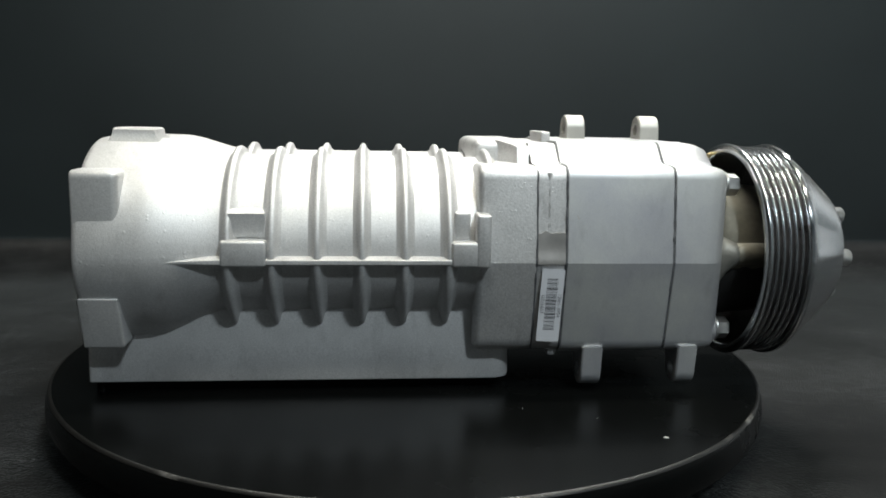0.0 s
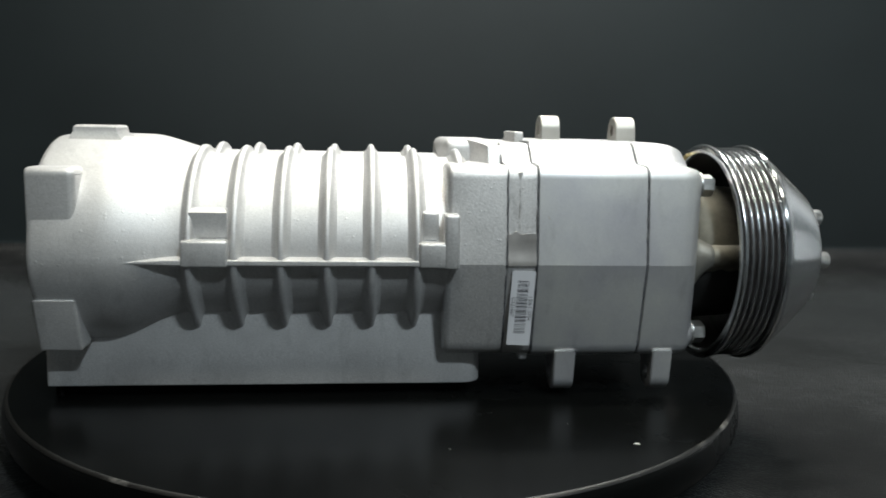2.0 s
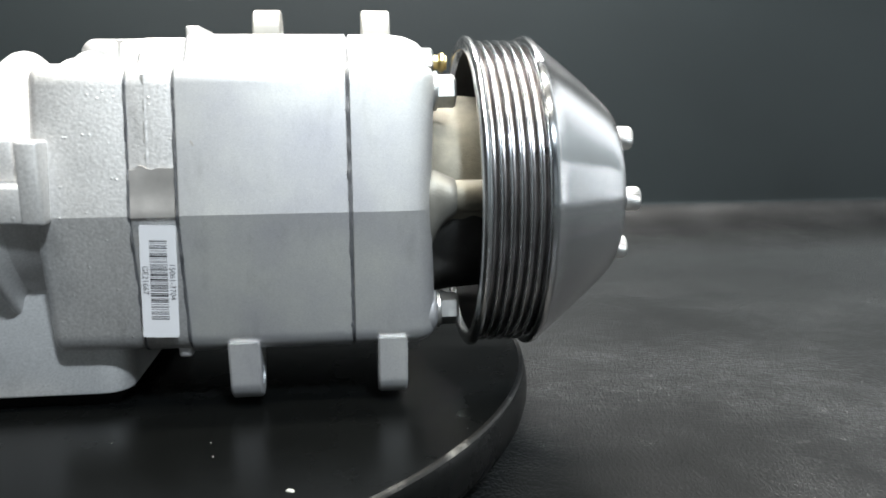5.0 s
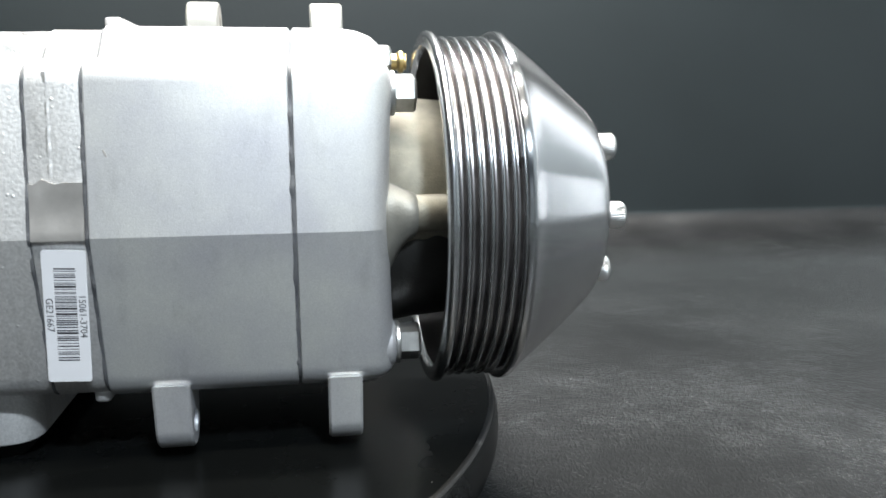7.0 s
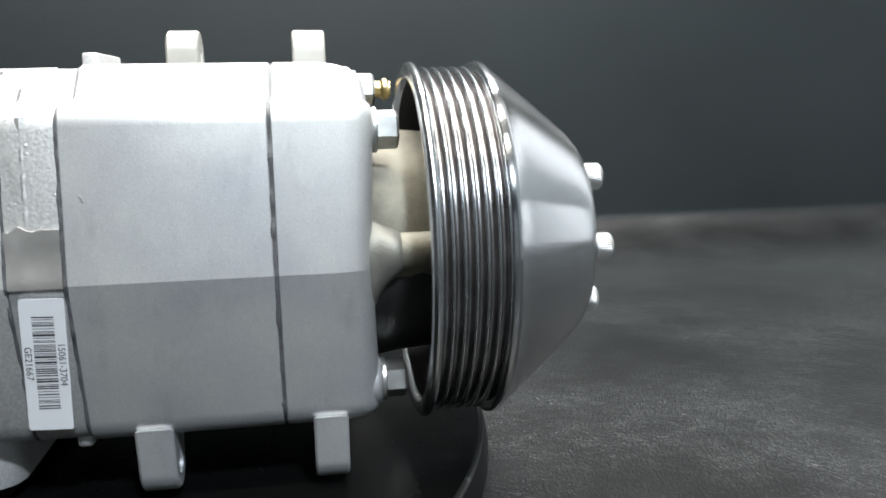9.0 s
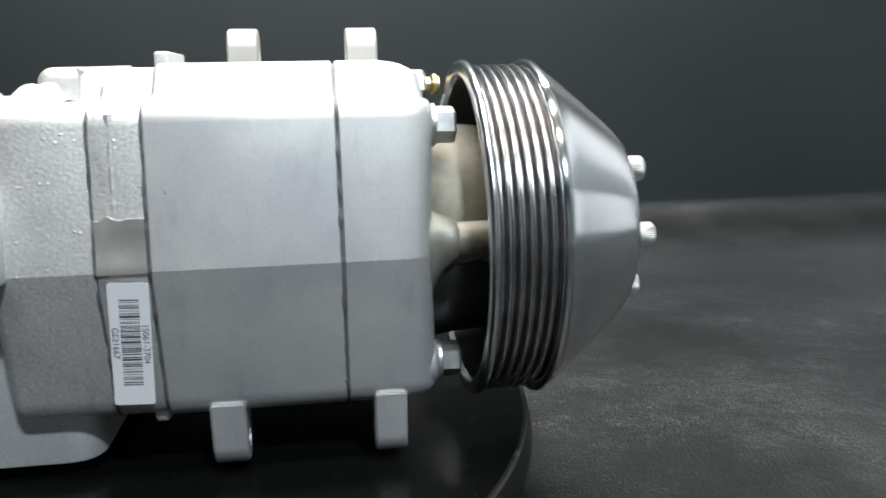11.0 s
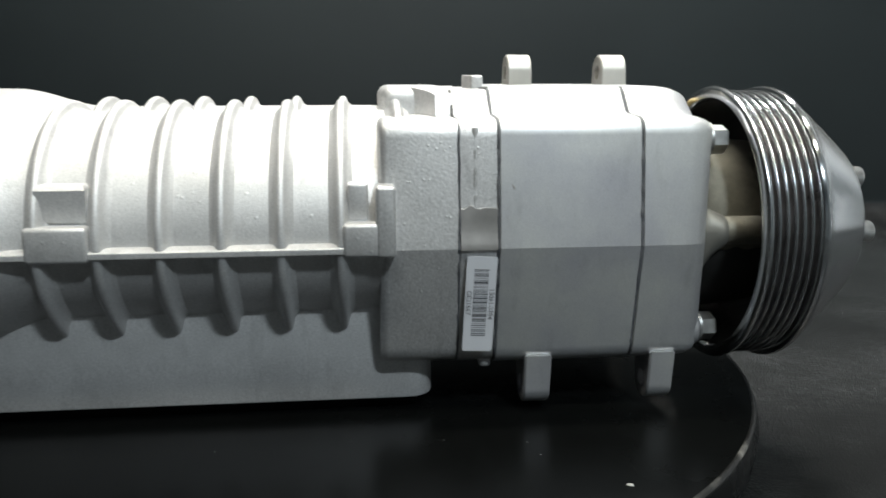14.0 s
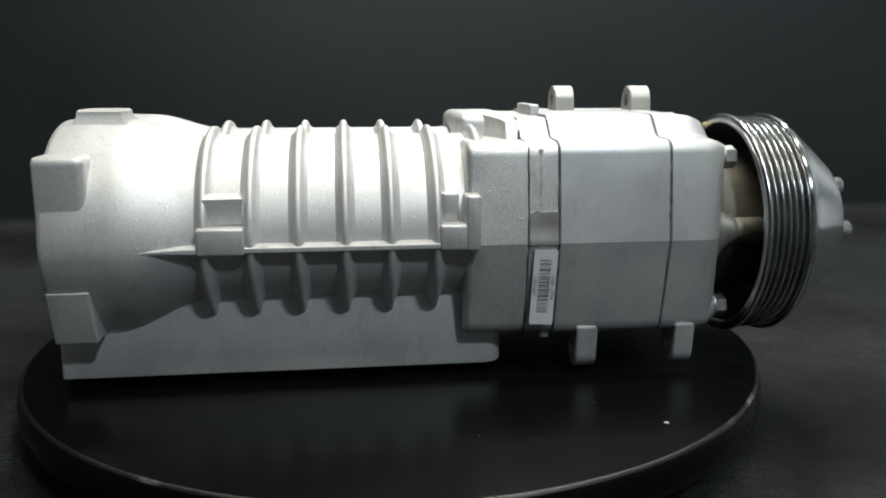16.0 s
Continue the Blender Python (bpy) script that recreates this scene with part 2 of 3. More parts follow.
def rounded(points, seg=6):
    """A closed outline with rounded corners, from (a, b, radius)."""
    out = []
    n = len(points)
    for i, (a, b, r) in enumerate(points):
        p, q, s = Vector(points[i - 1][:2]), Vector((a, b)), Vector(points[(i + 1) % n][:2])
        u, v = (p - q), (s - q)
        half = u.angle(v) / 2
        cut = min(r / math.tan(half), 0.49 * u.length, 0.49 * v.length)
        p0, p1 = q + u.normalized() * cut, q + v.normalized() * cut
        for k in range(seg + 1):
            w = k / seg
            out.append(tuple(p0.lerp(q, w).lerp(q.lerp(p1, w), w)))
    return out


def inset(outline, d):
    """Moves an outline inwards by d."""
    n = len(outline)
    area = sum(outline[i - 1][0] * outline[i][1] - outline[i][0] * outline[i - 1][1] for i in range(n))
    sign = 1 if area > 0 else -1
    out = []
    for i in range(n):
        t = Vector(outline[(i + 1) % n]) - Vector(outline[i - 1])
        t = t.normalized() if t.length > 1e-9 else Vector((0, 0))
        out.append((outline[i][0] - sign * t.y * d, outline[i][1] + sign * t.x * d))
    return out


def slab(outline, x0, x1, edge=0.001, edge1=None):
    """A yz outline drawn out along x, its end edges rounded."""
    e1 = edge if edge1 is None else edge1
    steps = [(0.0, 1.0), (0.07, 0.63), (0.29, 0.29), (0.63, 0.07), (1.0, 0.0)]
    rings = [(x0 + edge * a, edge * b) for a, b in steps] + [(x1 - e1 * a, e1 * b) for a, b in steps[::-1]]
    return loft([[(x, *p) for p in inset(outline, d)] for x, d in rings])


def block(x0, x1, y0, y1, z0, z1, bevel=0.001, seg=3):
    """A box with rounded edges."""
    bm = bmesh.new()
    bmesh.ops.create_cube(bm, size=1)
    for v in bm.verts:
        v.co = (x0 if v.co.x < 0 else x1, y0 if v.co.y < 0 else y1, z0 if v.co.z < 0 else z1)
    if bevel:
        bmesh.ops.bevel(bm, geom=bm.edges[:], offset=bevel, segments=seg, profile=0.5, affect="EDGES")
    return bm


def thing(name, label, category, at=(0, 0, 0), group=""):
    ob = new(name)
    ob.empty_display_size = 0.02
    ob.location = at
    return tagged(ob, label, category, group)


# ---- the setting ----
def wall(name, x0, x1, y0, y1, z0, z1, mat, label, category):
    return tagged(part(name, block(x0, x1, y0, y1, z0, z1, 0), mat, None, smooth=0), label, category, kind="structure")


CREASE = 0.915  # where the table meets the backdrop


def sheet(name, rows, mat, label, category, end=1.1):
    """A gently wavy sheet along x, from (y, z) pairs."""
    xs = [-1.6 + (end + 1.6) * i / 160 for i in range(161)]
    bm = loft([[(x, y + 0.004 * noise.noise((x * 2.2, y * 3, z * 3)), z) for x in xs] for y, z in rows], cap=False, closed=False)
    return tagged(part(name, bm, mat), label, category, kind="structure")


SWEEP, RISE = 0.11, 0.034


def sweep(a):
    """The sheet curves up into the backdrop, slowly at first."""
    return (CREASE - SWEEP + SWEEP * math.sin(a), RISE * (1 - math.cos(a)))


sheet("ground", [(-1.5, -0.03), (-1.5, 0.0)] + [(-1.4 + 0.1 * k, 0.0) for k in range(int((CREASE - SWEEP + 1.4) / 0.1) + 1)] + [sweep(radians(3 * k)) for k in range(29)], TABLE, "dark grey pebbled leatherette sheet covering the table", "table")
sheet("backdrop", [sweep(radians(83.5 + 2 * k)) for k in range(4)] + [(CREASE + 0.0004 * k, RISE + 0.003 + 1.62 * k / 24) for k in range(25)], BACKDROP, "dark grey backdrop sheet hanging behind the table", "backdrop", 0.86)
# added walls close the setting and work as reflectors
wall("wall_back", -1.6, 1.1, CREASE + 0.05, CREASE + 0.15, -0.03, 1.75, PALE_PLASTER, "unseen plain pale wall behind the backdrop, added to bounce light", "wall")
wall("wall_front", -1.6, 1.1, -1.6, -1.5, -0.03, 1.75, COOL_FILL_PLASTER, "unseen plain wall, tone set for bounced light", "wall")
wall("wall_left", -1.7, -1.6, -1.6, 1.15, -0.03, 1.75, PLASTER, "unseen plain wall, tone set for bounced light", "wall")
wall("wall_right", 1.1, 1.2, -1.6, 1.15, -0.03, 1.75, MID_PLASTER, "unseen plain wall, tone set for bounced light", "wall")
wall("ceiling", -1.7, 1.2, -1.6, 1.15, 1.75, 1.8, PALE_PLASTER, "unseen plain ceiling, tone set for bounced light", "ceiling")

# ---- turntable ----
TC, TR, TOP = (0.0266, 0.4868), 0.2009, 0.030   # TR: the top edge; the rim swells out below it
turntable = thing("turntable", "round black lacquered display turntable with worn edge on the table", "turntable", (TC[0], TC[1], 0))


def disc(profile, n=192):
    return loft([[(r * math.cos(2 * math.pi * i / n), r * math.sin(2 * math.pi * i / n), z) for i in range(n)] for r, z in profile])


rim = [(0.06, 0.0100), (TR - 0.012, 0.0100), (TR - 0.004, 0.0106), (TR + 0.0002, 0.0122), (TR + 0.0018, 0.0148), (TR + 0.0026, 0.0180), (TR + 0.0027, 0.0212), (TR + 0.0023, 0.0248), (TR + 0.0014, 0.0280), (TR + 0.0006, 0.0296)]
part("plate", disc(rim + [(TR - 0.0002, TOP), (TR - 0.0012, TOP), (TR - 0.03, TOP), (0.03, TOP)]), LACQUER, turntable, "black satin lacquered disc", 50)
part("worn_edge", loft([[(r * math.cos(2 * math.pi * i / 256), r * math.sin(2 * math.pi * i / 256), z) for i in range(256)] for r, z in ((TR + 0.00105, 0.02895), (TR + 0.00070, 0.02965), (TR - 0.0001, 0.03008), (TR - 0.0008, 0.03008))], cap=False), WORN, turntable, "edge worn pale and chipped")
part("foot", disc([(0.11, 0.0), (0.115, 0.001), (0.115, 0.0095), (0.11, 0.0102)]), RUBBER, turntable, "black base under the disc")

# ---- supercharger ----
ZC = 0.1018                 # height of the rotor axes
Y1, Y2 = 0.4445, 0.4985     # front and rear rotor axes
YM, HALF = (Y1 + Y2) / 2, (Y2 - Y1) / 2
charger = thing("supercharger", "silver cast aluminium roots supercharger with ribbed barrel and steel pulley", "supercharger", (0, 0, 0))


def lobes(r, n=176, blend=0.006, squash=0.93):
    """The outline of two equal circles side by side, with a soft saddle."""
    out = []
    for i in range(n):
        a = 2 * math.pi * i / n
        c, s = math.cos(a), math.sin(a)
        root = math.sqrt(max(r * r - (HALF * s) ** 2, 1e-9))
        p, q = HALF * c + root, -HALF * c + root
        k = max(blend - abs(p - q), 0) / blend
        d = max(p, q) + k * k * blend / 4
        drop = -d * s * squash if s < 0 else 0.0
        back = 0.12 * drop * min(1, abs(c) * 4) * (-1 if c > 0 else 1)      # mould draft below the parting line
        out.append((YM + d * c + back, ZC + (-drop if s < 0 else d * s)))
    return out


def housing():
    """Inlet bell that narrows into the barrel."""
    rows = [(-0.1375, 0.0550), (-0.1371, 0.0561), (-0.1362, 0.0568), (-0.1345, 0.0571), (-0.120, 0.0572), (-0.108, 0.0570)]
    for k in range(1, 13):
        w = k / 12
        rows.append((-0.108 + 0.038 * w, 0.0570 - 0.0080 * (w * w * (3 - 2 * w))))
    rows += [(-0.06, 0.0489), (0.0, 0.0489), (0.058, 0.0489)]
    return loft([[(x, *p) for p in lobes(r, squash=0.80 + 0.125 * min(1, max(0, (r - 0.0489) / 0.008)))] for x, r in rows])


part("rotor_housing", housing(), CAST, charger, "grainy cast aluminium barrel with flared inlet bell")
RIB = [(-0.0056, -0.0012), (-0.0045, 0.0000), (-0.0035, 0.0006), (-0.0026, 0.0014), (-0.0021, 0.0026), (-0.0016, 0.0037), (-0.0009, 0.0043), (0, 0.0045)]
RIB = RIB + [(-u, h) for u, h in RIB[-2::-1]]
for x in (-0.0670, -0.0460, -0.0242, -0.0025, 0.0188, 0.0405, 0.0630):
    bm = loft([[(x + u, *p) for p in lobes(0.0489 + h, squash=0.80 + 23.0 * max(h, 0.0))] for u, h in RIB], cap=False)
    if x > 0.05:  # the last rib runs into the flange and shows on top alone
        bmesh.ops.delete(bm, geom=[v for v in bm.verts if v.co.z < 0.138], context="VERTS")
    part("rib", bm, CAST, charger)

# flat foot and its dark pad
foot_line = rounded([(-0.1405, 0.4125, 0.002), (0.0758, 0.4125, 0.011), (0.0758, 0.531, 0.011), (-0.1405, 0.531, 0.002)])


def upright(outline, z0, z1, edge=0.0008):
    steps = [(0.0, 1.0), (0.29, 0.29), (1.0, 0.0)]
    rings = [(z0 + edge * a, edge * b) for a, b in steps] + [(z1 - edge * a, edge * b) for a, b in steps[::-1]]
    return loft([[(*p, z) for p in inset(outline, d)] for z, d in rings])


part("foot_flange", loft([[(x, y + (0.0046 * w if y > 0.47 else 0.0016 * w), z) for x, y in inset(foot_line, d)] for z, d, w in ((0.0358, 0.0008, 0), (0.0361, 0.0002, 0), (0.0368, 0.0, 0.02), (0.055, 0.0, 0.6), (0.080, 0.0, 1.0))]), CAST, charger, "flat-sided cast foot with a machined lower face")
tagged(part("rubber_pad", upright(inset(foot_line, 0.006), TOP, 0.0360, 0.0003), RUBBER), "flat black rubber pad between supercharger and turntable", "pad")

# parting fin along the barrel
fin = rounded([(0.3905, 0.1008, 0.0006), (0.3905, 0.1032, 0.0006), (0.3945, 0.1043, 0.002), (0.402, 0.1046, 0.001), (0.402, 0.0990, 0.001), (0.3945, 0.0998, 0.002)])


def bell_front(x):
    """Front of the barrel at the height of the axes."""
    w = min(1, max(0, (x + 0.108) / 0.038))
    return Y1 - (0.0570 - 0.0080 * (w * w * (3 - 2 * w)))


def fin_mesh():
    rings = []
    for k in range(40):
        x = -0.0950 + 0.1450 * k / 39
        grow = min(1, (x + 0.0955) / 0.020)
        tip = min(0.3905, bell_front(x) - 0.0012 * grow)
        high = 0.35 + 0.65 * grow
        rings.append([(x, tip + (y - 0.3905), 0.1018 + (z - 0.1018) * high) for y, z in fin])
    return loft(rings)


part("parting_fin", fin_mesh(), CAST, charger, "thin cast fin along the side")

# mounting lugs on the fin
lug = part("mounting_lug", block(-0.0700, -0.0482, 0.3897, 0.41, 0.0996, 0.1126, 0.0015), CAST, charger)
part("lug_pad", loft([[(-0.0672, 0.3962, 0.1135), (-0.0497, 0.3962, 0.1135), (-0.0497, 0.415, 0.1135), (-0.0672, 0.415, 0.1135)],
                      [(-0.0667, 0.3958, 0.1250), (-0.0490, 0.3958, 0.1250), (-0.0490, 0.415, 0.1250), (-0.0667, 0.415, 0.1250)],
                      [(-0.0655, 0.3975, 0.1268), (-0.0502, 0.3975, 0.1268), (-0.0502, 0.415, 0.1268), (-0.0655, 0.415, 0.1268)]]), CAST, lug)
lug = part("mounting_lug", block(0.0412, 0.0602, 0.3897, 0.41, 0.0996, 0.1122, 0.0015), CAST, charger)
part("lug_pad", block(0.0432, 0.0508, 0.3962, 0.415, 0.1125, 0.1262, 0.0012), CAST, lug)
part("web", block(0.0532, 0.0605, 0.3894, 0.41, 0.0993, 0.1258, 0.0014), ROUGH_CAST, lug)

# bosses round the inlet
for z0, z1, y0 in ((0.1140, 0.1452, 0.3908), (0.0578, 0.0840, 0.3916)):
    part("inlet_boss", slab(rounded([(y0 if z0 > 0.1 else y0 + 0.0080, z0, 0.0012), (y0 + 0.0004, z1, 0.004 if z1 > 0.1 else 0.0006), (y0 + 0.05, z1, 0.002), (y0 + 0.05, z0, 0.001)]), -0.1376, -0.1158 if z0 > 0.1 else -0.1180, 0.0012, 0.0034 if z0 > 0.1 else 0.0014), CAST, charger)
part("inlet_boss", loft([[(-0.1308, y0, 0.157), (-0.1052, y0, 0.157), (-0.1052, y0 + 0.03, 0.157), (-0.1308, y0 + 0.03, 0.157)] if k == 0 else
                         [(-0.1290 + d, y0 + d, z), (-0.1078 - d, y0 + d, z), (-0.1078 - d, y0 + 0.022 - d, z), (-0.1290 + d, y0 + 0.022 - d, z)]
                         for k, z, d, y0 in ((0, 0, 0, 0.430), (1, 0.1605, 0.0, 0.432), (1, 0.1630, 0.0003, 0.432), (1, 0.1640, 0.0014, 0.432))]), CAST, charger)

# ---- gear case: flange, bearing plate, case and cover ----
def uneven(bm, seed):
    """Squeezed-out sealant: a wavy bead."""
    bmesh.ops.subdivide_edges(bm, edges=[e for e in bm.edges if e.calc_length() > 0.02], cuts=36)
    for v in bm.verts:
        k = noise.noise((v.co.y * 140, v.co.z * 140, seed))
        v.co.x += 0.0004 * k
        if v.co.y < 0.42:
            v.co.y -= 0.0005 + 0.0009 * noise.noise((seed, v.co.z * 190, v.co.x * 300))
    return bm


def case_line(d=0.0, top=0.1605, shoulder=0.1492):
    """Half outline, front side up and over, mirrored to the rear."""
    zc = 0.1010
    front = [(0.3947 + d, zc, 0.0006), (0.4005 + d, shoulder - d, 0.0075), (0.4200, shoulder + 0.0010 - d, 0.006), (0.4300, top - d, 0.008)]
    back = [(2 * 0.4715 - y, z, r) for y, z, r in front[::-1]]
    low = [(2 * 0.4715 - 0.446, 0.0442 + d, 0.01), (2 * 0.4715 - 0.424, 0.0504 + d, 0.01), (2 * 0.4715 - 0.4035 - d, 0.0521 + d, 0.0095)]
    low += [(0.4035 + d, 0.0521 + d, 0.0095), (0.424, 0.0504 + d, 0.01), (0.446, 0.0442 + d, 0.01)]
    return rounded(front + back + low[2::-1] + low[:2:-1], 8)


low_line = rounded([(0.3953, 0.1010, 0.0006), (0.4010, 0.1488, 0.0075), (0.5420, 0.1488, 0.0075), (0.5477, 0.1010, 0.0006), (0.5390, 0.0526, 0.0095), (0.4040, 0.0526, 0.0095)], 8)
flange = part("rear_flange", slab(low_line, 0.0545, 0.0844, 0.0035, 0.0002), ROUGH_CAST, charger, "rough cast aluminium flange of the gear case")
part("raised_top", slab(rounded([(0.4480, 0.140, 0.001), (0.4480, 0.1602, 0.006), (0.5200, 0.1602, 0.006), (0.5200, 0.140, 0.001)]), 0.0572, 0.0842, 0.005, 0.0005), ROUGH_CAST, flange)
part("raised_top", loft([[(0.0690 + 0.009 * (1 - (1 - w) ** 2), 0.452 - 0.030 * w, 0.147), (0.0690 + 0.009 * (1 - (1 - w) ** 2), 0.452 - 0.026 * w, 0.1600 - 0.003 * w), (0.0857 + 0.002 * (1 - w) ** 2, 0.452 - 0.026 * w, 0.1604 - 0.003 * w), (0.0857 + 0.002 * (1 - w) ** 2, 0.452 - 0.030 * w, 0.147)] for w in [k / 10 for k in range(11)]]), ROUGH_CAST, flange)
part("sealant", uneven(slab(case_line(0.0008, 0.1592), 0.0841, 0.0850, 0.0002), 1.0), SEALANT, charger, "dark grey sealant line")
plate = part("bearing_plate", slab(case_line(0.0007, 0.1599), 0.0848, 0.0992, 0.0003), ROUGH_CAST, charger, "rough cast aluminium plate between flange and case")
part("sealant", uneven(slab(case_line(0.0007), 0.0989, 0.1001, 0.0003), 2.0), SEALANT, charger, "dark grey sealant line")
case = part("gear_case", slab(case_line(0.0), 0.0999, 0.1544, 0.0005), BLASTED, charger, "fine blasted aluminium gear case")
part("sealant", uneven(slab(case_line(0.0008), 0.1540, 0.1557, 0.0003), 3.0), SEALANT, charger, "dark grey sealant line")


def cover():
    """The side falls away early at mid height and runs on to the bolt bosses at the corners."""
    rows = [(0.1554, 0.1554, 0.0005), (0.1559, 0.1557, 0.0), (0.1655, 0.1740, 0.0), (0.1692, 0.1790, 0.0006), (0.1722, 0.1818, 0.0018), (0.1746, 0.1832, 0.0034), (0.1763, 0.1838, 0.0058), (0.1772, 0.1839, 0.0095)]
    line, rings = case_line(0.0), []
    for xm, xc, d in rows:
        ring = []
        for p, q in zip(line, inset(line, d)):
            a = min(1, max(0, (abs(p[1] - ZC) - 0.022) / 0.016))
            b = min(1, max(0, (0.440 - p[0]) / 0.016))
            m = min(1, max(0, 1.25 - abs(p[1] - 0.1038) / 0.0135))
            w = max(a * a * (3 - 2 * a), 0.75 * m * m * (3 - 2 * m)) * b * b * (3 - 2 * b)
            w = max(w, 0.4 * min(1, max(0, (p[1] - 0.150) / 0.007)))
            ring.append((xm + (xc - xm) * w, *q))
        rings.append(ring)
    return loft(rings)


front_cover = part("front_cover", cover(), BLASTED, charger, "fine blasted aluminium front cover with corner bosses")


def hex_bolt(x, y, z, r, h, parent, turn=0.0):
    head = [[(x + a, y + k * r * math.cos(turn + i * math.pi / 3), z + k * r * math.sin(turn + i * math.pi / 3)) for i in range(6)] for a, k in ((0.0012, 1), (h - 0.0008, 1), (h, 0.88))]
    ob = part("bolt", loft(head), ZINC, parent, "zinc plated hexagon head bolt", 20)
    part("washer", revolve([(x, r * 1.1), (x + 0.0003, r * 1.16), (x + 0.0012, r * 1.16), (x + 0.0015, r * 1.08)], y, z, 32), ZINC, ob)
    return ob


for y, z, x1, r in ((0.4105, 0.1400, 0.1838, 0.0082), (0.4110, 0.0632, 0.1844, 0.0078), (0.4640, 0.1520, 0.1815, 0.0080), (0.5330, 0.1400, 0.1844, 0.0082), (0.5330, 0.0632, 0.1844, 0.0078)):
    part("corner_boss", revolve([(0.172, r - 0.001), (0.176, r), (x1 - 0.0016, r), (x1 - 0.0005, r - 0.0006), (x1, r - 0.0018)], y, z, 40), BLASTED, front_cover)
    hex_bolt(x1, y, z, 0.0058, 0.0078, charger, 0.3)

NOSE = [(0.174, 0.0405), (0.1785, 0.0408), (0.1810, 0.0398), (0.1835, 0.0387), (0.187, 0.0378), (0.192, 0.0371), (0.200, 0.0364), (0.215, 0.0352), (0.228, 0.030), (0.236, 0.020)]
snout = part("snout", revolve(NOSE, 0.4415, ZC, 96), SNOUT, charger, "dull cast aluminium drive snout inside the pulley, darkened for its shade")


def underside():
    """Black skin that paints shade onto the snout's lower half, its edge uneven."""
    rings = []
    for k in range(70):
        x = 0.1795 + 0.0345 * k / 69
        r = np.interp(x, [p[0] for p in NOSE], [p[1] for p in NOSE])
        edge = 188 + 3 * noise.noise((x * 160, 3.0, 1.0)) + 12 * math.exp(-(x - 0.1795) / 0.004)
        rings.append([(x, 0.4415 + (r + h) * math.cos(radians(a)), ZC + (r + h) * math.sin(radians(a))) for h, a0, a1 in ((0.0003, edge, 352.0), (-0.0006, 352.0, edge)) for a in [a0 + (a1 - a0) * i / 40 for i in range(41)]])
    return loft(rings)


part("underside", underside(), SHADE_BLACK, snout, "black underside of the snout, painted as shade")
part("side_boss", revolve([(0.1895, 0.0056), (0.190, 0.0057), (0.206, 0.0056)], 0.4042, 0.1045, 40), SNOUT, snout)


def boss_root():
    """Cast fillet that runs from the cover into the side boss, longer below."""
    rows = [(0.1740, 0.0172, 0.0340, 0.4140), (0.1775, 0.0166, 0.0325, 0.4140), (0.1795, 0.0150, 0.0285, 0.4130), (0.1812, 0.0130, 0.0235, 0.4115), (0.1828, 0.0112, 0.0185, 0.4100), (0.1845, 0.0096, 0.0140, 0.4080), (0.1862, 0.0083, 0.0105, 0.4062), (0.1880, 0.0073, 0.0083, 0.4050), (0.1900, 0.0065, 0.0067, 0.4043), (0.1908, 0.0058, 0.0058, 0.4042)]
    return loft([[(x, y + r * math.cos(2 * math.pi * i / 56), 0.1043 + (r if math.sin(2 * math.pi * i / 56) > 0 else low) * math.sin(2 * math.pi * i / 56)) for i in range(56)] for x, r, low, y in rows])


part("boss_root", boss_root(), GREY_CAST, front_cover, "darker grey cast fillet")


fitting = part("oil_fitting", loft([[(x, 0.4700 + k * math.cos(i * math.pi / 3), 0.1520 + k * math.sin(i * math.pi / 3)) for i in range(6)] for x, k in ((0.178, 0.0048), (0.1885, 0.0048), (0.1893, 0.0040))]), BRASS, charger, "brass hexagon fitting", 20)
part("nipple", revolve([(0.188, 0.0030), (0.192, 0.0030), (0.193, 0.0040), (0.1942, 0.0040), (0.195, 0.003), (0.1955, 0.003)], 0.470, 0.1520, 24), BRASS, fitting)


def ear(x0, x1, y, z, r, up, parent):
    """A rounded tab with a bolt hole along x."""
    n = 24
    line, hole = [], []
    for i in range(n + 1):
        a = math.pi * i / n
        line.append((y + r * math.cos(a), z + up * r * math.sin(a)))
    root = z - up * 0.014
    outer = line + [(y - r - 0.0015, root), (y + r + 0.0015, root)]
    m = len(outer)
    for p in outer:
        d = Vector((p[0] - y, p[1] - z)).normalized() * r * 0.46
        hole.append((y + d.x, z + d.y))
    bm = bmesh.new()
    e = 0.0007
    rings = []
    for x, o, src in ((x0 + e, 0, hole), (x0, -0.0004, hole), (x0, e, outer), (x0 + e, 0, outer), (x1 - e, 0, outer), (x1, e, outer), (x1, -0.0004, hole), (x1 - e, 0, hole)):
        rings.append([bm.verts.new((x, *p)) for p in (inset(src, o) if src is outer and o else src)])
    for a, b in zip(rings, rings[1:] + rings[:1]):
        for i in range(m):
            j = (i + 1) % m
            bm.faces.new((a[i], a[j], b[j], b[i]))
    if up > 0:
        return part("mounting_ear", bm, BUFF, parent, "buff-grey machined ear with a bolt hole", 35)
    return part("mounting_ear", bm, BLASTED, parent, "", 35)


ear(0.1168, 0.1282, 0.4875, 0.1660, 0.0082, 1, case)
ear(0.1612, 0.1732, 0.4875, 0.1660, 0.0082, 1, front_cover)
ear(0.1118, 0.1226, 0.4120, 0.0413, 0.0082, -1, case)
ear(0.1632, 0.1736, 0.4120, 0.0413, 0.0082, -1, front_cover)

# raised block, gussets and pockets on top of the flange
part("top_block", block(0.0956, 0.1008, 0.450, 0.4825, 0.155, 0.1648, 0.0008), ROUGH_CAST, plate)
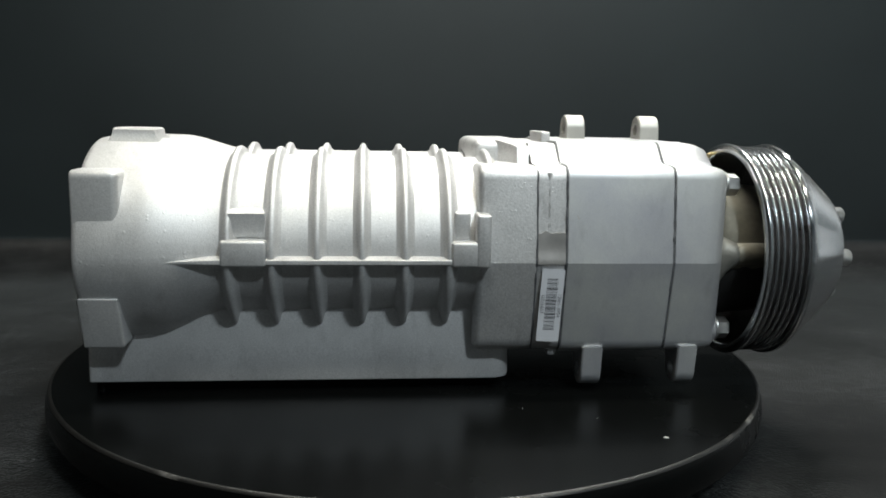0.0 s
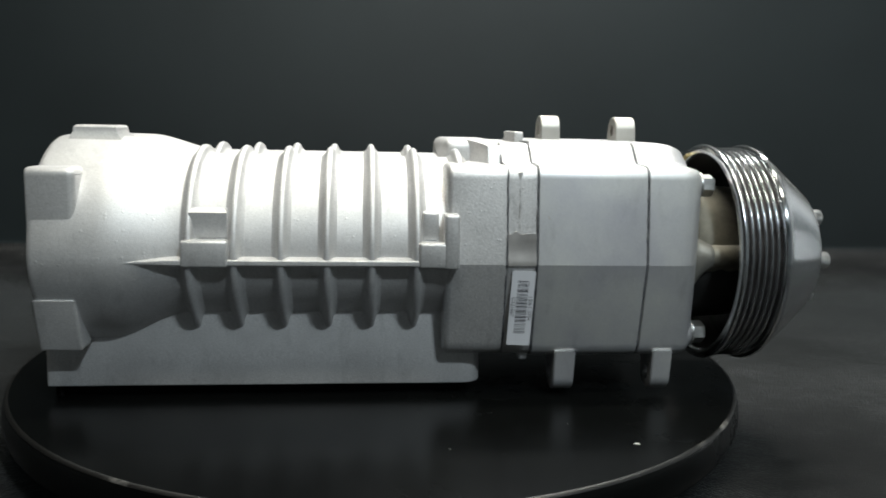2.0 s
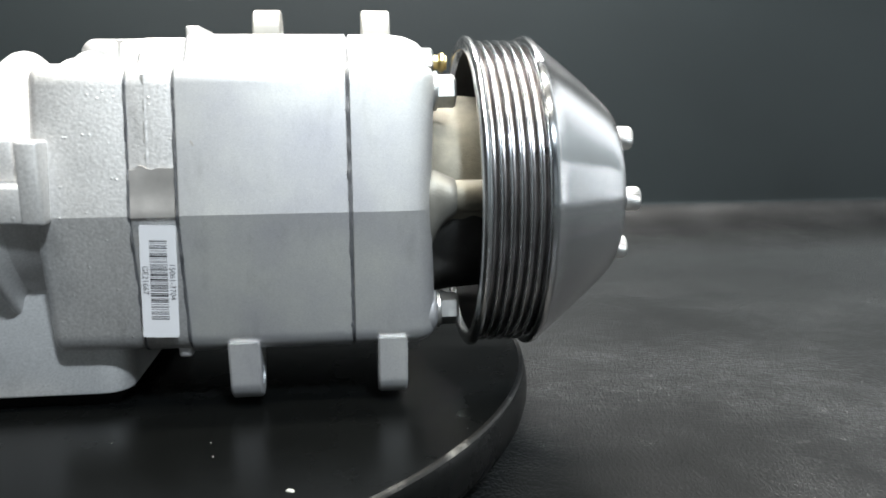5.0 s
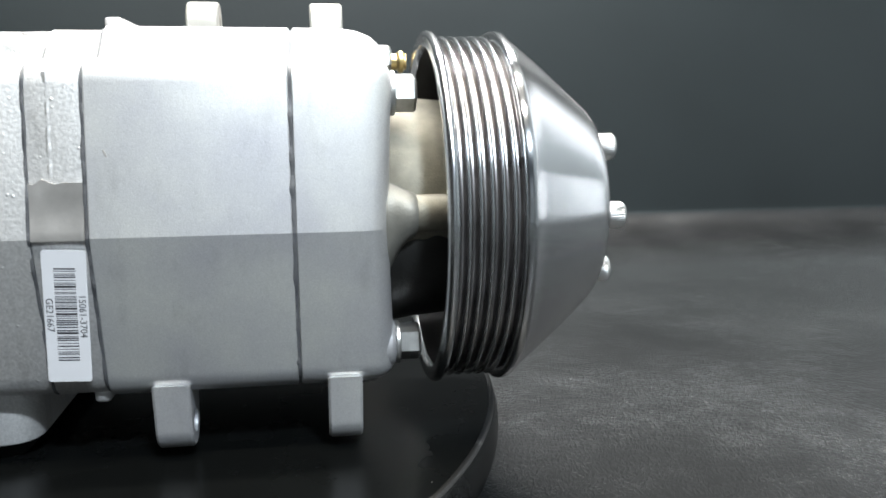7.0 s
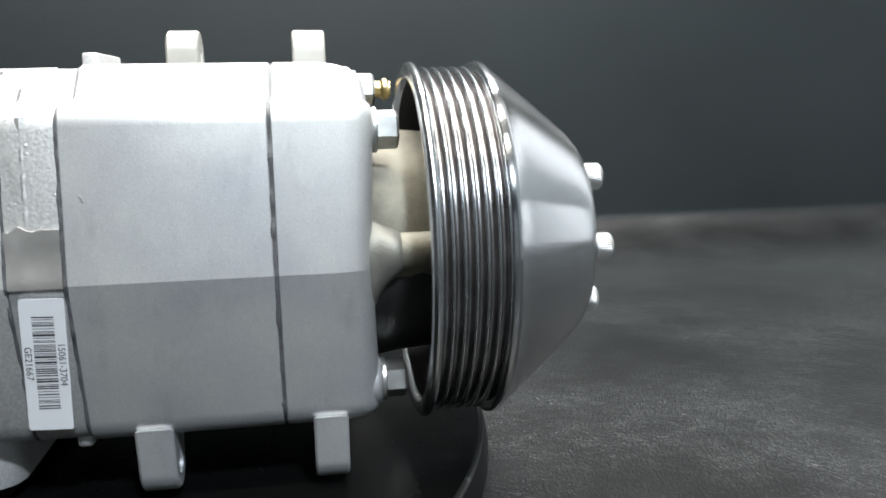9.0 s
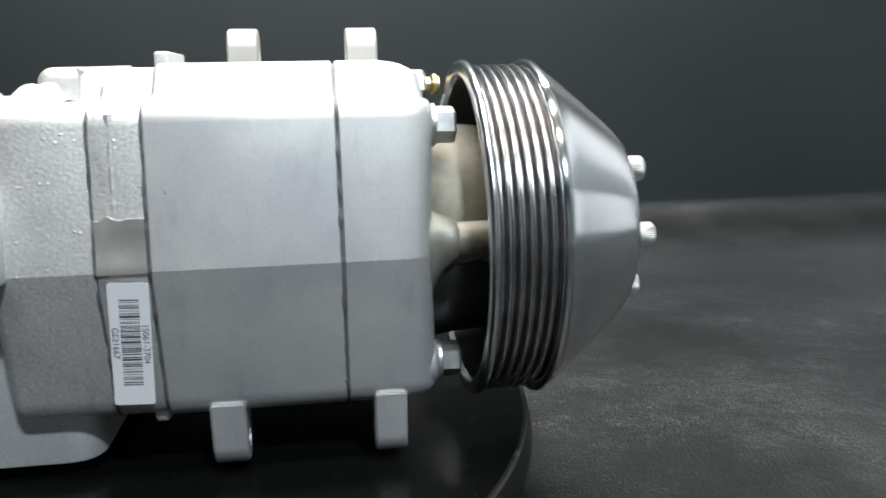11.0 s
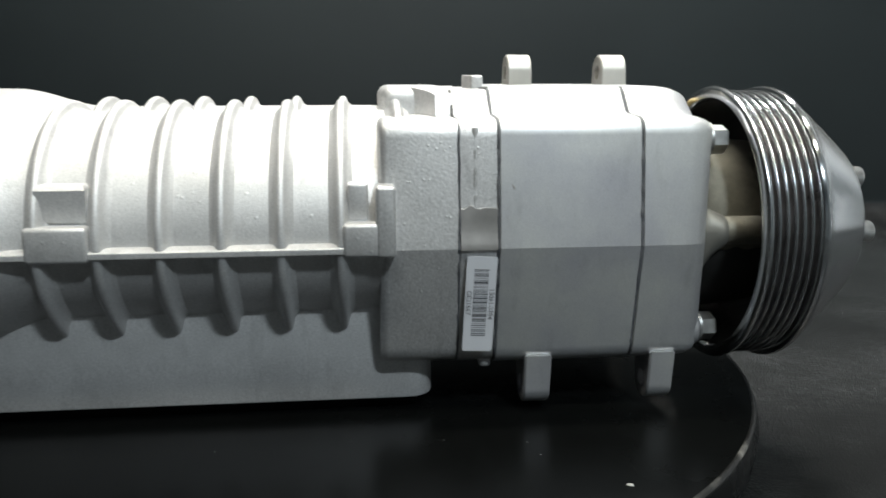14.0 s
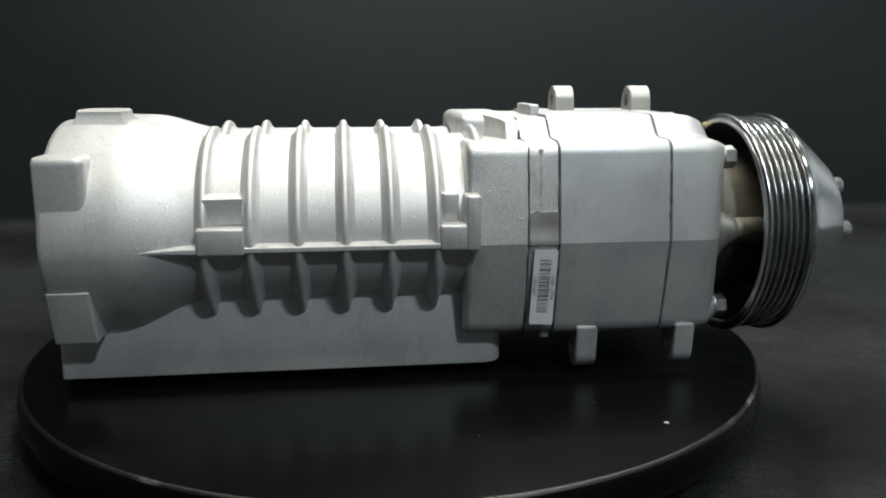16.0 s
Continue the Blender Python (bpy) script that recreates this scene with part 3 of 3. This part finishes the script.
part("dowel_stub", block(0.0942, 0.0990, 0.4085, 0.416, 0.0492, 0.056, 0.0014), ROUGH_CAST, plate)
def plate_y(z):
    """Front of the bearing plate at a height above the fold."""
    return 0.3954 + 0.124 * (z - 0.1018)


top_edge = [(0.0850 + 0.0139 * k / 16, 0.1160 + 0.0007 * noise.noise((k * 0.31, 2.0, 4.0)) + 0.0011 * math.exp(-((k - 4) / 1.6) ** 2) + 0.0003 * k / 16) for k in range(17)]
def machined_flat():
    """A band milled with a round cutter: a shallow cylinder hollow across the plate."""
    rings = []
    for k in range(17):
        w = k / 16
        x = 0.0850 + 0.0139 * w
        hi = top_edge[k][1]
        col = []
        for i in range(13):
            u = i / 12
            z = 0.1006 + (hi - 0.1006) * u
            col.append((x, plate_y(max(z, 0.1019)) - 0.0006 - 0.0003 * (1 - u) ** 3 + 0.0003 * math.sin(math.pi * u) ** 2, z))
        rings.append(col + [(x, 0.400, hi), (x, 0.400, 0.1006)])
    return loft(rings)


part("machined_flat", machined_flat(), MACHINED, plate, "smooth machined band on the rough plate")
seam_rows = [0.1172 + 0.0011 * k for k in range(27)]
part("casting_seam", loft([[(0.0906 + 0.0008 * w + 0.0002 * noise.noise((z * 300, 1.0, 0.0)), plate_y(z) + (0.0003 if w else -0.00018 - 0.0004 * noise.noise((z * 420, 5.0, 1.0))), z) for w in (-1.6, 0, 1.6)] for z in seam_rows]), ROUGH_CAST, plate)

part("sealant_blob", revolve([(0.1530 + 0.0012 * (1 - math.cos(a)), 0.0001 + 0.0022 * math.sin(a)) for a in [radians(15 * k) for k in range(13)]], 0.4042, 0.0610, 20), SEALANT, charger, "lump of dark sealant on the seam")
part("scuff", loft([[(0.1050 + 0.0004 * k * math.cos(a) - 0.0005 * math.sin(a), 0.3947 + 0.1224 * (0.0222 + 0.0011 * k * math.sin(a)) + lift, 0.1240 + 0.0011 * k * math.sin(a)) for a in [i * math.pi / 6 for i in range(12)]] for lift, k in ((0.0002, 1.0), (-0.00006, 0.9))]), MACHINED, case, "small dark scuff")

# ---- paper label with bar code ----
U = Vector((-0.0016, 0.0024, -0.0375)).normalized()      # down along the label
AT = Vector((0.0873, 0.39470, 0.0984))                  # its top left corner
ACROSS = Vector((1, 0, -0.0427)).normalized()
OUT = ACROSS.cross(U).normalized()
if OUT.y > 0:
    OUT = -OUT


def on_label(a, d, lift=0.0):
    return AT + ACROSS * a + U * d + OUT * lift


def label_piece(a0, a1, d0, d1, l0, l1, r=0.0):
    line = rounded([(a0, d0, r), (a1, d0, r), (a1, d1, r), (a0, d1, r)], 4) if r else [(a0, d0), (a1, d0), (a1, d1), (a0, d1)]
    return loft([[on_label(a, d, l) for a, d in line] for l in (l0, l1)])


sticker = part("label_sticker", label_piece(0.0, 0.0116, 0.0, 0.0380, -0.0002, 0.0002, 0.0009), PAPER, charger, "white paper label with a printed bar code", 30)
rng = random.Random(5)
d = 0.0050
while d < 0.0318:
    w = rng.choice((0.00018, 0.00018, 0.00036, 0.0006))
    part("bar", label_piece(0.0030, 0.0086, d, d + w, 0.0002, 0.00024), INK, sticker, smooth=0)
    d += w + rng.choice((0.00024, 0.00024, 0.0004, 0.0006))


def printed(text, a, d, size):
    c = bpy.data.curves.new("printed_text", "FONT")
    c.body, c.size, c.extrude, c.align_x = text, size, 0.00001, "LEFT"
    tmp = new("printed_text", c)
    me = bpy.data.meshes.new_from_object(tmp.evaluated_get(bpy.context.evaluated_depsgraph_get()))
    bpy.data.objects.remove(tmp)
    me.materials.clear()
    me.materials.append(INK)
    ob = new("printed_text", me)
    m = Matrix((U, ACROSS, OUT)).transposed().to_4x4()
    m.translation = on_label(a, d, 0.00025)
    me.transform(m)
    ob.parent = sticker
    return ob


printed("15061-3704", 0.0092, 0.0125, 0.0026)
printed("GE21667", 0.0006, 0.0135, 0.0026)

# ---- pulley ----
PY, PR = 0.438, 0.0585
CREST, VALLEY = PR - 0.0017, PR - 0.0046    # the ribs stand a little lower than the two flanges
prof = [(0.1972, PR - 0.0012), (0.1976, PR - 0.0003), (0.1984, PR), (0.1994, PR - 0.0002), (0.2000, PR - 0.0010), (0.2004, PR - 0.0024)]
pitch, x, starts = 0.00325, 0.2006, []
for k in range(6):
    starts.append(x)
    prof += [(x, VALLEY + 0.0012), (x + 0.0001, VALLEY - 0.0006), (x + 0.0014, VALLEY - 0.0006), (x + 0.0015, VALLEY + 0.0012)]
    if k < 5:
        prof += [(x + 0.00190, CREST - 0.0005), (x + 0.0021, CREST - 0.00012), (x + 0.00237, CREST), (x + 0.00264, CREST - 0.00012), (x + 0.00284, CREST - 0.0005)]
    x += pitch
XE = x - pitch + 0.0018
prof += [(XE - 0.0002, PR - 0.0016), (XE + 0.0001, PR - 0.0006), (XE + 0.0005, PR - 0.0002)]
pulley = part("pulley", revolve(prof, PY, ZC, 192, cap=False), STEEL, charger, "polished steel six-groove belt pulley", 50)
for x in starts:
    part("groove", revolve([(x - 0.0001, VALLEY + 0.0016), (x + 0.0002, VALLEY + 0.0006), (x + 0.0005, VALLEY), (x + 0.0010, VALLEY), (x + 0.0013, VALLEY + 0.0006), (x + 0.0016, VALLEY + 0.0016)], PY, ZC, 144, cap=False), GROOVE_STEEL, pulley, "dark belt groove")


def cone_profile():
    """Flange, then a slightly swelling cone that rounds over into the flat face."""
    rows = [(XE + 0.0003, PR - 0.0004), (XE + 0.0007, PR), (XE + 0.0020, PR + 0.0001), (XE + 0.0030, PR - 0.0003), (XE + 0.0036, PR - 0.0010)]
    x0, r0, x1, r1 = XE + 0.0040, PR - 0.0015, 0.2492, 0.0352
    for k in range(9):
        w = k / 8
        rows.append((x0 + (x1 - x0) * w, r0 + (r1 - r0) * w + 0.0004 * 4 * w * (1 - w)))
    return rows + [(0.2512, 0.0330), (0.2526, 0.0308), (0.2535, 0.0285), (0.2539, 0.0262), (0.2540, 0.0235), (0.2540, 0.0150)]


part("cone", revolve(cone_profile(), PY, ZC, 192), TURNED, pulley, "turned steel cone face", 60)
part("rear_lip", revolve([(0.1992, 0.0527), (0.1977, 0.0530), (0.1969, 0.0538), (0.1968, PR - 0.0014), (0.1973, PR - 0.0006), (0.1980, PR - 0.0001)], PY, ZC, 192, cap=False), STEEL, pulley, "plain rear lip of the pulley")
part("inner_bore", revolve([(0.1988, 0.0526), (0.2040, 0.0515), (0.2200, 0.0505), (0.236, 0.040), (0.240, 0.012)], PY, ZC, 96, cap=False), SHADED_STEEL, pulley, "inner bore of the pulley, shade put in its colour")
for k in range(6):
    a = radians(182.8 + 60 * k)
    sy, sz = PY + 0.0240 * math.cos(a), ZC + 0.0005 + 0.0240 * math.sin(a)
    rings = []
    for sx, r in ((0.2538, 0.0043), (0.2544, 0.0044), (0.2586, 0.0044), (0.2594, 0.0038), (0.2594, 0.0022), (0.2562, 0.0021), (0.2562, 0.0002)):
        rings.append([(sx, sy + (r - (0.00022 if i % 2 and r > 0.0043 else 0)) * math.cos(math.pi * i / 36), sz + (r - (0.00022 if i % 2 and r > 0.0043 else 0)) * math.sin(math.pi * i / 36)) for i in range(72)])
    part("cap_screw", loft(rings), ZINC, pulley, "knurled cap screw", 30)

# ---- specks on the turntable ----
for sx, sy, s, turn in ((0.1360, 0.3425, 0.75, -20), (-0.0071, 0.3827, 0.14, 70), (0.0523, 0.3402, 0.14, 140), (0.1085, 0.3788, 0.14, 40), (0.1110, 0.3679, 0.16, 10), (0.1915, 0.3799, 0.14, 100), (0.0771, 0.3827, 0.14, 60)):
    bm = loft([[(0.0019 * s * math.cos(a) * k, 0.0008 * s * math.sin(a) * k * (1.2 if math.cos(a) > 0 else 0.7), z) for a in [i * math.pi / 4 for i in range(8)]] for z, k in ((0.0, 1.0), (0.0006 * s, 0.7))])
    chip = part("paint_chip", bm, CHIP)
    chip.matrix_world = pose(sx, sy, TOP, 0, 0, turn)
    tagged(chip, "tiny pale flake lying on the black turntable", "flake", "specks on the turntable")
